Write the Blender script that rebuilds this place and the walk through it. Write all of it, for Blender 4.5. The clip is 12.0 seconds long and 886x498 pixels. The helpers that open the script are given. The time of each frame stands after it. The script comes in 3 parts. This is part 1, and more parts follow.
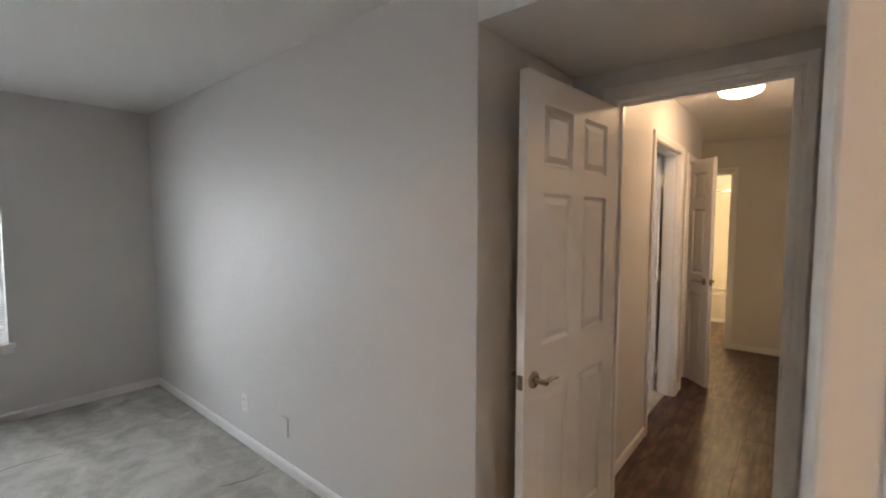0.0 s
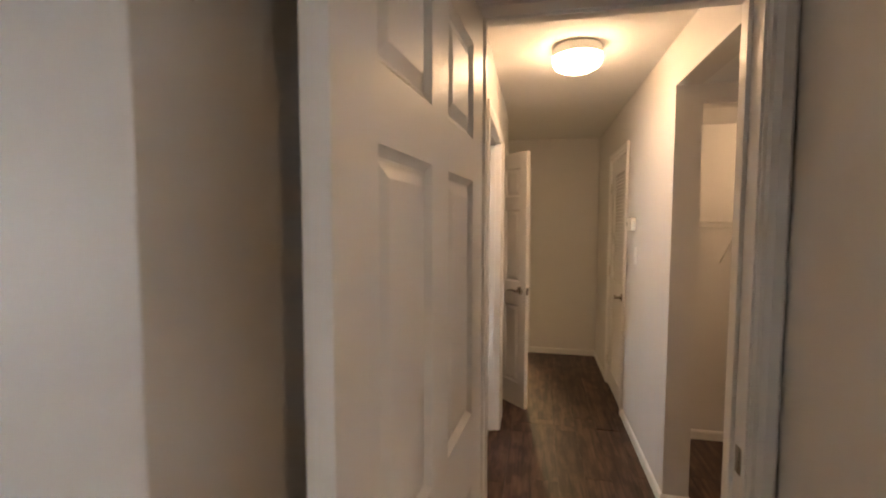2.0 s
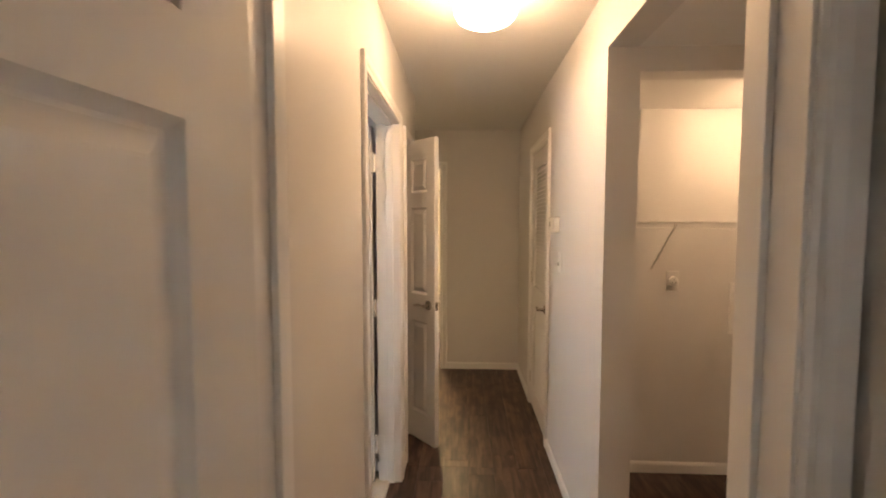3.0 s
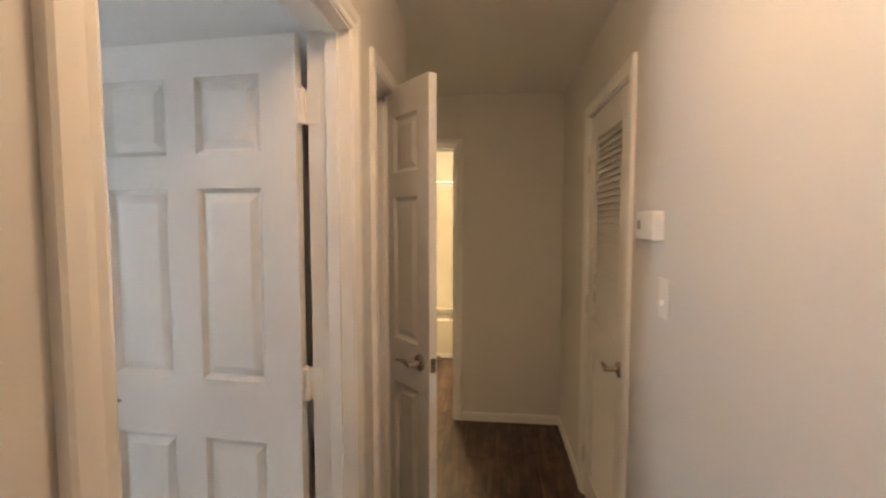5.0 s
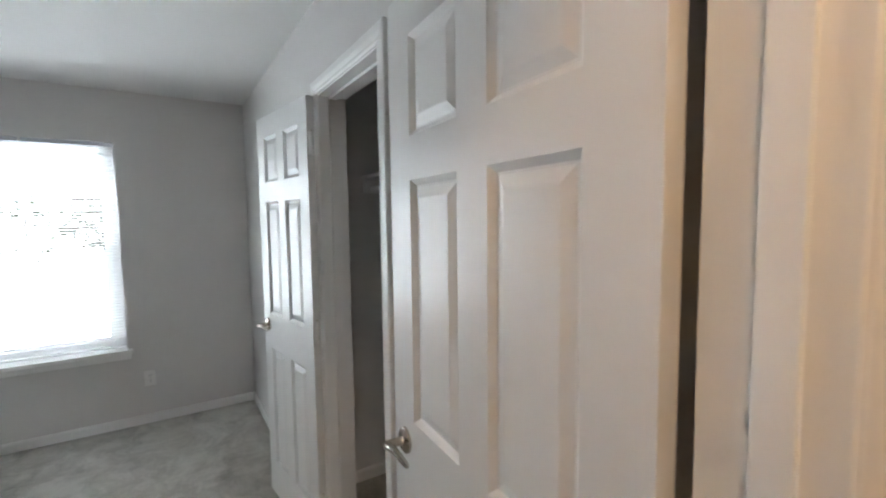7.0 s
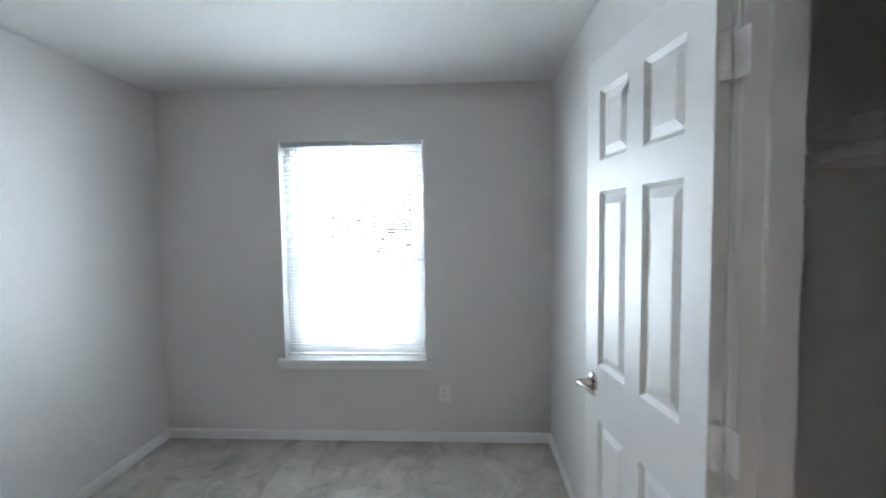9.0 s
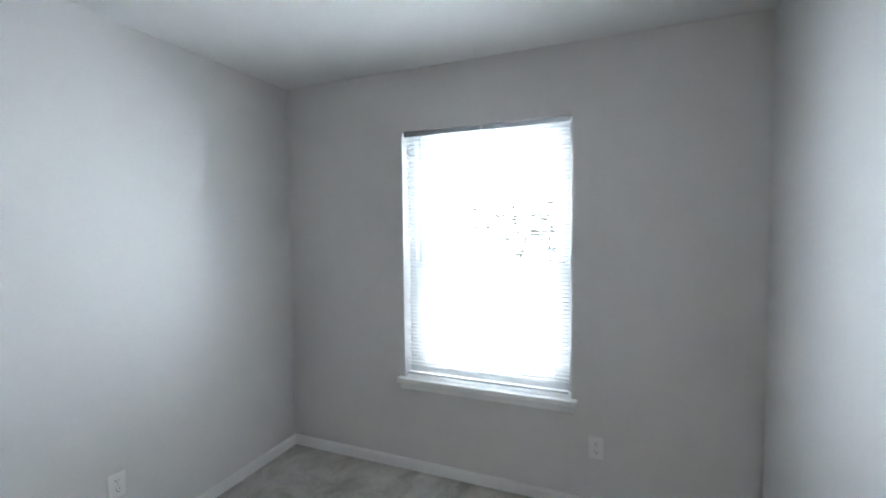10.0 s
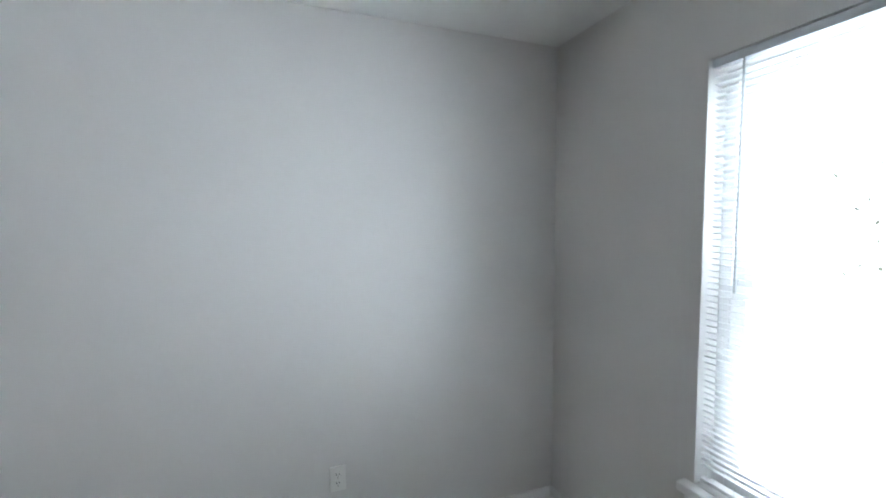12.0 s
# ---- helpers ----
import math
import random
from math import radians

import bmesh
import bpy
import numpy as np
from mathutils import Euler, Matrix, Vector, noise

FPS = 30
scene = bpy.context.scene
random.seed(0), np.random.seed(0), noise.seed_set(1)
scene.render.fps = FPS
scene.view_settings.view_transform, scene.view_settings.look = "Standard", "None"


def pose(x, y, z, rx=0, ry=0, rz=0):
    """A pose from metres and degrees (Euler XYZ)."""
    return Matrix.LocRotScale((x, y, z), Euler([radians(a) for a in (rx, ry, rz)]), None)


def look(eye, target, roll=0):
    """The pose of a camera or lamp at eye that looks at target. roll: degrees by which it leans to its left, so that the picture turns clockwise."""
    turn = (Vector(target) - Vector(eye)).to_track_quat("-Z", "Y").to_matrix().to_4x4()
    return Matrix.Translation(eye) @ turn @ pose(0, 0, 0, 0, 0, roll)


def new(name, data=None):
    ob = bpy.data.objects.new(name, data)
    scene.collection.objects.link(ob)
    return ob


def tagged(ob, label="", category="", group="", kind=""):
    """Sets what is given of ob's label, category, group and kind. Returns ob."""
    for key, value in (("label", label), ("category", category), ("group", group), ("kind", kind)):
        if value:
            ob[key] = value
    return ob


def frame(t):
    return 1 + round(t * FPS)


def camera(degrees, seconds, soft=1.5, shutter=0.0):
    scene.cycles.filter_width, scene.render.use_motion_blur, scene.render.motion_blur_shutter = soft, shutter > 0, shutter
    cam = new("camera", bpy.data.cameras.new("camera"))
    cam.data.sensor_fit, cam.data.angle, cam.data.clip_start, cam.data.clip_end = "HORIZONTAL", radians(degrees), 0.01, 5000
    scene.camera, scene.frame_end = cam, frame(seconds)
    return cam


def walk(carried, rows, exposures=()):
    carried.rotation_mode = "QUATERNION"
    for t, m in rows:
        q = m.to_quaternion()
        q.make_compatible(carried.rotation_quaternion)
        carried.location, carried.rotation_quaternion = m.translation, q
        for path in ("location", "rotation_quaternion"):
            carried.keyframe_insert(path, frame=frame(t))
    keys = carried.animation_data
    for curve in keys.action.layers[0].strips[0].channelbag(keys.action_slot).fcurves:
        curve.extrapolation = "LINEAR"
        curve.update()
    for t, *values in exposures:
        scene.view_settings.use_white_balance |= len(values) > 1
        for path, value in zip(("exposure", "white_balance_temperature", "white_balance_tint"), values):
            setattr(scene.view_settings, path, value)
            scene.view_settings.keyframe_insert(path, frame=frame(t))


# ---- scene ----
cam = camera(91.2, 12.0, 1.9, 0.25)
METRES, EYE, TILT, LEAN, TURN = 6.24, 1.56, 0.0, 0.0, 41.9
PATH = [
    (0, (-0.193, 0.847, 1.497), (-1.471, 2.379, 1.365), 0.1),
    (0.5, (-0.47, 0.997, 1.494), (-1.737, 2.538, 1.363), 0.0),
    (1, (-0.649, 1.246, 1.493), (-1.673, 2.959, 1.359), 0.2),
    (1.5, (-0.742, 1.525, 1.503), (-1.451, 3.391, 1.371), 0.2),
    (2, (-0.756, 1.82, 1.502), (-1.171, 3.773, 1.376), 0.1),
    (2.5, (-0.674, 2.145, 1.507), (-0.898, 4.129, 1.382), 0.1),
    (3, (-0.64, 2.464, 1.501), (-0.733, 4.458, 1.379), 0.0),
    (3.2, (-0.635, 2.586, 1.508), (-0.69, 4.581, 1.382), -0.1),
    (4.8, (-0.599, 3.539, 1.501), (-0.651, 5.534, 1.373), 0.1),
    (5, (-0.599, 3.648, 1.501), (-0.815, 5.633, 1.376), 0.0),
    (5.5, (-0.639, 3.886, 1.492), (-1.245, 5.788, 1.367), -0.0),
    (6, (-0.691, 4.136, 1.492), (-1.77, 5.814, 1.355), -0.6),
    (6.5, (-0.78, 4.283, 1.5), (-2.193, 5.691, 1.36), -0.7),
    (6.7, (-0.816, 4.338, 1.506), (-2.352, 5.612, 1.363), -0.7),
    (8.3, (-1.419, 4.478, 1.53), (-3.384, 4.821, 1.391), -0.7),
    (8.5, (-1.52, 4.454, 1.52), (-3.504, 4.672, 1.391), -0.8),
    (9, (-1.824, 4.414, 1.501), (-3.818, 4.308, 1.385), -0.7),
    (9.5, (-2.135, 4.408, 1.505), (-4.082, 3.965, 1.392), -0.6),
    (10, (-2.398, 4.373, 1.493), (-4.244, 3.611, 1.393), -0.6),
    (10.5, (-2.654, 4.333, 1.508), (-4.341, 3.265, 1.397), -0.5),
    (11, (-2.886, 4.292, 1.487), (-4.31, 2.891, 1.384), -0.5),
    (11.5, (-3.116, 4.243, 1.519), (-4.191, 2.561, 1.396), -0.4),
    (12, (-3.359, 4.243, 1.512), (-4.058, 2.373, 1.393), -0.0),
]
EXPOSURES = [(0.0, 1.08, 6700, 14), (1.5, 1.02, 6950, 15), (2.5, 1.4, 6950, 15), (3.2, 1.4, 6900, 15), (4.8, 1.05, 6750, 14), (5.5, 1.05, 6700, 13), (6.5, 0.85, 6600, 12), (8.3, 1.05, 6100, 10), (10.0, 1.05, 6100, 10), (11.0, 0.97, 6150, 10), (12.0, 0.93, 6150, 10)]
walk(cam, [(t, look(eye, target, roll)) for t, eye, target, roll in PATH], EXPOSURES)

# ---- sky, daylight and exposure ----
world = bpy.data.worlds.new("world")
scene.world = world
world.use_nodes = True
sky = world.node_tree.nodes.new("ShaderNodeTexSky")
sky.sky_type, sky.sun_disc = "NISHITA", False
sky.sun_elevation, sky.sun_rotation = radians(50), radians(80)
world.node_tree.nodes["Background"].inputs["Strength"].default_value = 0.12
world.node_tree.links.new(sky.outputs["Color"], world.node_tree.nodes["Background"].inputs["Color"])
sun = new("sun", bpy.data.lights.new("sun", "SUN"))
sun.data.energy, sun.data.angle, sun.data.color = 2.0, radians(0.6), (1, 0.95, 0.88)
sun.matrix_world = look((8, 3, 12), (0, 1.5, 0))
HALL_GLOW, LAUNDRY_GLOW, BATH_GLOW, FILL_GLOW, DAY_GLOW = 22.0, 25.0, 80.0, 44.0, 9.2
WARM, WARM_BATH, DAY = (1.0, 0.66, 0.38), (1.0, 0.74, 0.38), (0.83, 0.93, 1.0)


# ---- materials ----
def material(name, colour, rough=0.5, metal=0.0, scale=8.0, vary=0.06, bump=0.0, bump_scale=200.0, spec=0.5, random_vary=0.0):
    """A painted or plain surface: broad stains, fine grain and relief."""
    m = bpy.data.materials.new(name)
    m.use_nodes = True
    nt = m.node_tree
    b = nt.nodes["Principled BSDF"]
    b.inputs["Roughness"].default_value, b.inputs["Metallic"].default_value = rough, metal
    b.inputs["Specular IOR Level"].default_value = spec
    tc = nt.nodes.new("ShaderNodeTexCoord")
    geo = nt.nodes.new("ShaderNodeNewGeometry")
    n1 = nt.nodes.new("ShaderNodeTexNoise")
    n1.inputs["Scale"].default_value, n1.inputs["Detail"].default_value = scale, 5
    nt.links.new(geo.outputs["Position"], n1.inputs["Vector"])
    mix = nt.nodes.new("ShaderNodeMix")
    mix.data_type = "RGBA"
    c = Vector(colour)
    mix.inputs["A"].default_value = (*(c * (1 - vary)), 1)
    mix.inputs["B"].default_value = (*[min(1, v) for v in c * (1 + vary)], 1)
    nt.links.new(n1.outputs["Fac"], mix.inputs["Factor"])
    nt.links.new(mix.outputs["Result"], b.inputs["Base Color"])
    if bump:
        n2 = nt.nodes.new("ShaderNodeTexNoise")
        n2.inputs["Scale"].default_value, n2.inputs["Detail"].default_value = bump_scale, 3
        nt.links.new(geo.outputs["Position"], n2.inputs["Vector"])
        bp = nt.nodes.new("ShaderNodeBump")
        bp.inputs["Strength"].default_value, bp.inputs["Distance"].default_value = bump, 0.002
        nt.links.new(n2.outputs["Fac"], bp.inputs["Height"])
        nt.links.new(bp.outputs["Normal"], b.inputs["Normal"])
        mr = nt.nodes.new("ShaderNodeMapRange")
        mr.inputs["To Min"].default_value, mr.inputs["To Max"].default_value = max(0, rough - 0.06), min(1, rough + 0.06)
        nt.links.new(n1.outputs["Fac"], mr.inputs["Value"])
        nt.links.new(mr.outputs["Result"], b.inputs["Roughness"])
    return m


def glowing(name, colour, strength):
    m = material(name, (0.8, 0.8, 0.78), 0.3)
    b = m.node_tree.nodes["Principled BSDF"]
    b.inputs["Emission Color"].default_value = (*colour, 1)
    b.inputs["Emission Strength"].default_value = strength
    return m


def wood_floor_material():
    m = material("wood_floor", (0.10, 0.06, 0.045), 0.42)
    nt = m.node_tree
    b = nt.nodes["Principled BSDF"]
    geo = nt.nodes["Geometry"] if "Geometry" in nt.nodes else nt.nodes.new("ShaderNodeNewGeometry")
    info = nt.nodes.new("ShaderNodeObjectInfo")
    mp = nt.nodes.new("ShaderNodeMapping")
    mp.inputs["Scale"].default_value = (34, 2.6, 10)
    nt.links.new(geo.outputs["Position"], mp.inputs["Vector"])
    off = nt.nodes.new("ShaderNodeVectorMath")
    off.operation = "SCALE"
    off.inputs[0].default_value = (31.0, 57.0, 13.0)
    nt.links.new(info.outputs["Random"], off.inputs["Scale"])
    nt.links.new(off.outputs["Vector"], mp.inputs["Location"])
    grain = nt.nodes.new("ShaderNodeTexNoise")
    grain.inputs["Scale"].default_value, grain.inputs["Detail"].default_value, grain.inputs["Distortion"].default_value = 1.0, 8, 0.6
    nt.links.new(mp.outputs["Vector"], grain.inputs["Vector"])
    ramp = nt.nodes.new("ShaderNodeValToRGB")
    ramp.color_ramp.elements[0].position, ramp.color_ramp.elements[0].color = 0.30, (0.040, 0.023, 0.019, 1)
    ramp.color_ramp.elements[1].position, ramp.color_ramp.elements[1].color = 0.74, (0.195, 0.112, 0.085, 1)
    nt.links.new(grain.outputs["Fac"], ramp.inputs["Fac"])
    # dark knots and smoky blotches
    blot = nt.nodes.new("ShaderNodeTexNoise")
    mp2 = nt.nodes.new("ShaderNodeMapping")
    mp2.inputs["Scale"].default_value = (13, 5, 5)
    nt.links.new(geo.outputs["Position"], mp2.inputs["Vector"])
    nt.links.new(off.outputs["Vector"], mp2.inputs["Location"])
    nt.links.new(mp2.outputs["Vector"], blot.inputs["Vector"])
    blot.inputs["Scale"].default_value, blot.inputs["Detail"].default_value = 1.0, 4
    br = nt.nodes.new("ShaderNodeMapRange")
    br.inputs["From Min"].default_value, br.inputs["From Max"].default_value = 0.40, 0.56
    br.inputs["To Min"].default_value, br.inputs["To Max"].default_value = 0.42, 1.0
    nt.links.new(blot.outputs["Fac"], br.inputs["Value"])
    tone = nt.nodes.new("ShaderNodeMapRange")
    tone.inputs["To Min"].default_value, tone.inputs["To Max"].default_value = 0.82, 1.16
    nt.links.new(info.outputs["Random"], tone.inputs["Value"])
    mul = nt.nodes.new("ShaderNodeMath")
    mul.operation = "MULTIPLY"
    nt.links.new(br.outputs["Result"], mul.inputs[0])
    nt.links.new(tone.outputs["Result"], mul.inputs[1])
    sc = nt.nodes.new("ShaderNodeVectorMath")
    sc.operation = "SCALE"
    nt.links.new(ramp.outputs["Color"], sc.inputs[0])
    nt.links.new(mul.outputs["Value"], sc.inputs["Scale"])
    nt.links.new(sc.outputs["Vector"], b.inputs["Base Color"])
    bp = nt.nodes.new("ShaderNodeBump")
    bp.inputs["Strength"].default_value, bp.inputs["Distance"].default_value = 0.2, 0.0008
    nt.links.new(grain.outputs["Fac"], bp.inputs["Height"])
    nt.links.new(bp.outputs["Normal"], b.inputs["Normal"])
    return m


def carpet_material():
    m = material("carpet", (0.40, 0.385, 0.345), 0.95, spec=0.1)
    nt = m.node_tree
    b = nt.nodes["Principled BSDF"]
    geo = nt.nodes.new("ShaderNodeNewGeometry")
    fine = nt.nodes.new("ShaderNodeTexNoise")
    fine.inputs["Scale"].default_value, fine.inputs["Detail"].default_value = 260, 3
    nt.links.new(geo.outputs["Position"], fine.inputs["Vector"])
    # brushed nap: overlapping vacuum strokes, each lying its own way, over softer scuffs
    wob = nt.nodes.new("ShaderNodeTexNoise")
    wob.inputs["Scale"].default_value, wob.inputs["Detail"].default_value = 3.5, 5
    nt.links.new(geo.outputs["Position"], wob.inputs["Vector"])
    shift = nt.nodes.new("ShaderNodeVectorMath")
    shift.operation = "MULTIPLY_ADD"
    nt.links.new(wob.outputs["Color"], shift.inputs[0])
    shift.inputs[1].default_value = (0.35, 0.35, 0)
    nt.links.new(geo.outputs["Position"], shift.inputs[2])
    strokes = []
    for turn, size in ((0.45, (1.3, 4.6, 0)), (-0.5, (1.1, 3.8, 0))):
        warp = nt.nodes.new("ShaderNodeMapping")
        warp.inputs["Rotation"].default_value, warp.inputs["Scale"].default_value = (0, 0, turn), size
        nt.links.new(shift.outputs["Vector"], warp.inputs["Vector"])
        cell = nt.nodes.new("ShaderNodeTexVoronoi")
        cell.feature, cell.inputs["Scale"].default_value = "SMOOTH_F1", 1.0
        cell.inputs["Smoothness"].default_value = 0.16
        nt.links.new(warp.outputs["Vector"], cell.inputs["Vector"])
        grey = nt.nodes.new("ShaderNodeSeparateColor")
        nt.links.new(cell.outputs["Color"], grey.inputs["Color"])
        strokes.append(grey)
    both = nt.nodes.new("ShaderNodeMath")
    nt.links.new(strokes[0].outputs["Red"], both.inputs[0])
    nt.links.new(strokes[1].outputs["Red"], both.inputs[1])
    scuff = nt.nodes.new("ShaderNodeTexNoise")
    scuff.inputs["Scale"].default_value, scuff.inputs["Detail"].default_value, scuff.inputs["Roughness"].default_value = 6.0, 8, 0.7
    nt.links.new(shift.outputs["Vector"], scuff.inputs["Vector"])
    nap = nt.nodes.new("ShaderNodeMath")
    nap.operation = "MULTIPLY_ADD"
    nt.links.new(both.outputs["Value"], nap.inputs[0])
    nap.inputs[1].default_value = 0.16
    nt.links.new(scuff.outputs["Fac"], nap.inputs[2])
    mixf = nt.nodes.new("ShaderNodeMath")
    mixf.operation = "MULTIPLY_ADD"
    nt.links.new(nap.outputs["Value"], mixf.inputs[0])
    mixf.inputs[1].default_value = 1.5
    nt.links.new(fine.outputs["Fac"], mixf.inputs[2])
    ramp = nt.nodes.new("ShaderNodeValToRGB")
    ramp.color_ramp.elements[0].position, ramp.color_ramp.elements[0].color = 0.0, (0.35, 0.335, 0.30, 1)
    ramp.color_ramp.elements[1].position, ramp.color_ramp.elements[1].color = 1.0, (0.66, 0.64, 0.59, 1)
    span = nt.nodes.new("ShaderNodeMapRange")
    span.inputs["From Min"].default_value, span.inputs["From Max"].default_value = 1.12, 1.78
    nt.links.new(mixf.outputs["Value"], span.inputs["Value"])
    nt.links.new(span.outputs["Result"], ramp.inputs["Fac"])
    nt.links.new(ramp.outputs["Color"], b.inputs["Base Color"])
    bp = nt.nodes.new("ShaderNodeBump")
    bp.inputs["Strength"].default_value, bp.inputs["Distance"].default_value = 0.8, 0.006
    nt.links.new(fine.outputs["Fac"], bp.inputs["Height"])
    nt.links.new(bp.outputs["Normal"], b.inputs["Normal"])
    return m


M_WALL = material("wall_paint", (0.76, 0.745, 0.73), 0.5, scale=2.0, vary=0.02, bump=0.12, bump_scale=160)
M_CEIL = material("ceiling_paint", (0.86, 0.855, 0.84), 0.9, scale=2.0, vary=0.02, bump=0.4, bump_scale=110)
M_TRIM = material("trim_paint", (0.90, 0.895, 0.885), 0.35, scale=6.0, vary=0.02)
M_DOOR = material("door_paint", (0.84, 0.835, 0.825), 0.37, scale=5.0, vary=0.02, bump=0.04, bump_scale=90)
M_PLASTIC = material("white_plastic", (0.88, 0.87, 0.85), 0.35, scale=30, vary=0.02)
M_NICKEL = material("satin_nickel", (0.50, 0.46, 0.41), 0.22, 1.0, scale=40, vary=0.05)
M_STEEL = material("hinge_steel", (0.72, 0.70, 0.66), 0.4, 0.3, scale=40, vary=0.05)
M_DARK = material("dark_slot", (0.03, 0.03, 0.03), 0.6)
M_GREY = material("grey_display", (0.22, 0.24, 0.22), 0.3)
M_WAND = material("clear_wand", (0.62, 0.64, 0.66), 0.2)
M_WIRE = material("white_wire", (0.75, 0.74, 0.70), 0.4)
M_BLIND = material("blind_vinyl", (0.82, 0.82, 0.82), 0.45, scale=20, vary=0.02)
M_VINYL = material("window_vinyl", (0.80, 0.80, 0.80), 0.35, scale=12, vary=0.02)
M_RAIL = material("headrail_metal", (0.66, 0.68, 0.72), 0.35, scale=20, vary=0.03)
M_TUB = material("tub_enamel", (0.78, 0.74, 0.66), 0.18, scale=4, vary=0.03)
M_BRASS = material("valve_brass", (0.35, 0.30, 0.24), 0.35, 0.9)
M_BLUE = material("valve_blue", (0.04, 0.10, 0.22), 0.4)
M_BARK = material("bark", (0.10, 0.08, 0.06), 0.9, scale=20, vary=0.3, bump=0.5, bump_scale=40)
M_LEAF = material("leaf", (0.10, 0.11, 0.08), 0.6, scale=10, vary=0.4)
M_GROUND = material("ground", (0.16, 0.17, 0.11), 0.95, scale=1.5, vary=0.3, bump=0.4, bump_scale=30)
M_CREASE = material("crease_shade", (0.12, 0.115, 0.10), 0.95)
M_WOOD = wood_floor_material()
M_CARPET = carpet_material()
M_HALL_LAMP = glowing("hall_lamp_glass", WARM, HALL_GLOW)
M_LAUNDRY_LAMP = glowing("laundry_lamp_glass", WARM, LAUNDRY_GLOW)
M_BATH_LAMP = glowing("bath_lamp_glass", WARM_BATH, BATH_GLOW)
# glow of the added fill lamp, out of view
M_FILL_LAMP = glowing("fill_lamp_glow", WARM, FILL_GLOW)
M_DAY = glowing("bright_day", DAY, DAY_GLOW)
M_GLASS = material("window_glass", (1, 1, 1), 0.0)
M_GLASS.node_tree.nodes["Principled BSDF"].inputs["Transmission Weight"].default_value = 1.0
M_GLASS.node_tree.nodes["Principled BSDF"].inputs["IOR"].default_value = 1.05


# ---- mesh helpers ----
def box(bm, lo, hi, bevel=0.0):
    """An upright box from corner to corner, its edges rounded by bevel."""
    lo, hi = [min(a, b) for a, b in zip(lo, hi)], [max(a, b) for a, b in zip(lo, hi)]
    v = [bm.verts.new((x, y, z)) for x in (lo[0], hi[0]) for y in (lo[1], hi[1]) for z in (lo[2], hi[2])]
    fs = [bm.faces.new([v[i] for i in f]) for f in ((0, 1, 3, 2), (4, 6, 7, 5), (0, 4, 5, 1), (2, 3, 7, 6), (0, 2, 6, 4), (1, 5, 7, 3))]
    if bevel:
        edges = list({e for f in fs for e in f.edges})
        bmesh.ops.bevel(bm, geom=edges, offset=bevel, segments=2, affect="EDGES", profile=0.5)
    return bm


def tube(bm, pts, radii, n=10, squash=1.0):
    """A round bar through pts with a radius at each, closed at the ends."""
    rings = []
    for i, p in enumerate(pts):
        p = Vector(p)
        d = (Vector(pts[min(i + 1, len(pts) - 1)]) - Vector(pts[max(i - 1, 0)])).normalized()
        a = d.cross(Vector((0, 0, 1)) if abs(d.z) < 0.9 else Vector((1, 0, 0))).normalized()
        b = d.cross(a)
        r = radii[i] if isinstance(radii, (list, tuple)) else radii
        rings.append([bm.verts.new(p + a * (r * math.cos(2 * math.pi * k / n)) + b * (r * squash * math.sin(2 * math.pi * k / n))) for k in range(n)])
    for r0, r1 in zip(rings, rings[1:]):
        for k in range(n):
            bm.faces.new((r0[k], r0[(k + 1) % n], r1[(k + 1) % n], r1[k]))
    bm.faces.new(rings[0])
    bm.faces.new(rings[-1])
    return bm


def lathe(bm, profile, centre=(0, 0, 0), n=40):
    """A turned shape: profile of (radius, height)."""
    rings = []
    for r, z in profile:
        rings.append([bm.verts.new((centre[0] + r * math.cos(2 * math.pi * k / n), centre[1] + r * math.sin(2 * math.pi * k / n), centre[2] + z)) for k in range(n)])
    for r0, r1 in zip(rings, rings[1:]):
        for k in range(n):
            bm.faces.new((r0[k], r0[(k + 1) % n], r1[(k + 1) % n], r1[k]))
    bm.faces.new(rings[0])
    bm.faces.new(rings[-1])
    return bm


def mesh_of(name, bm, mat, smooth=False):
    bmesh.ops.recalc_face_normals(bm, faces=bm.faces)
    me = bpy.data.meshes.new(name)
    bm.to_mesh(me)
    bm.free()
    me.materials.append(mat)
    if smooth:
        for p in me.polygons:
            p.use_smooth = True
        me.set_sharp_from_angle(angle=radians(40))
    return me


def part(name, bm, mat, parent=None, label="", smooth=False):
    ob = new(name, mesh_of(name, bm, mat, smooth))
    if parent is not None:
        ob.parent = parent
    return tagged(ob, label)


def structure(name, bm, mat, label, category, smooth=False):
    return tagged(part(name, bm, mat, None, "", smooth), label, category, "", "structure")


def root(name, m, label, category, group="", kind=""):
    ob = new(name)
    ob.matrix_world = m
    ob.empty_display_size = 0.05
    return tagged(ob, label, category, group, kind)


# ---- plan ----
CEIL, T = 2.42, 0.115
AX, AY, BX, BY0, BY1 = -4.665, 2.167, -4.72, 2.295, 4.975
HL, HR, HEND, HY0, WX = -1.0, -0.08, 6.855, 3.0, -0.165


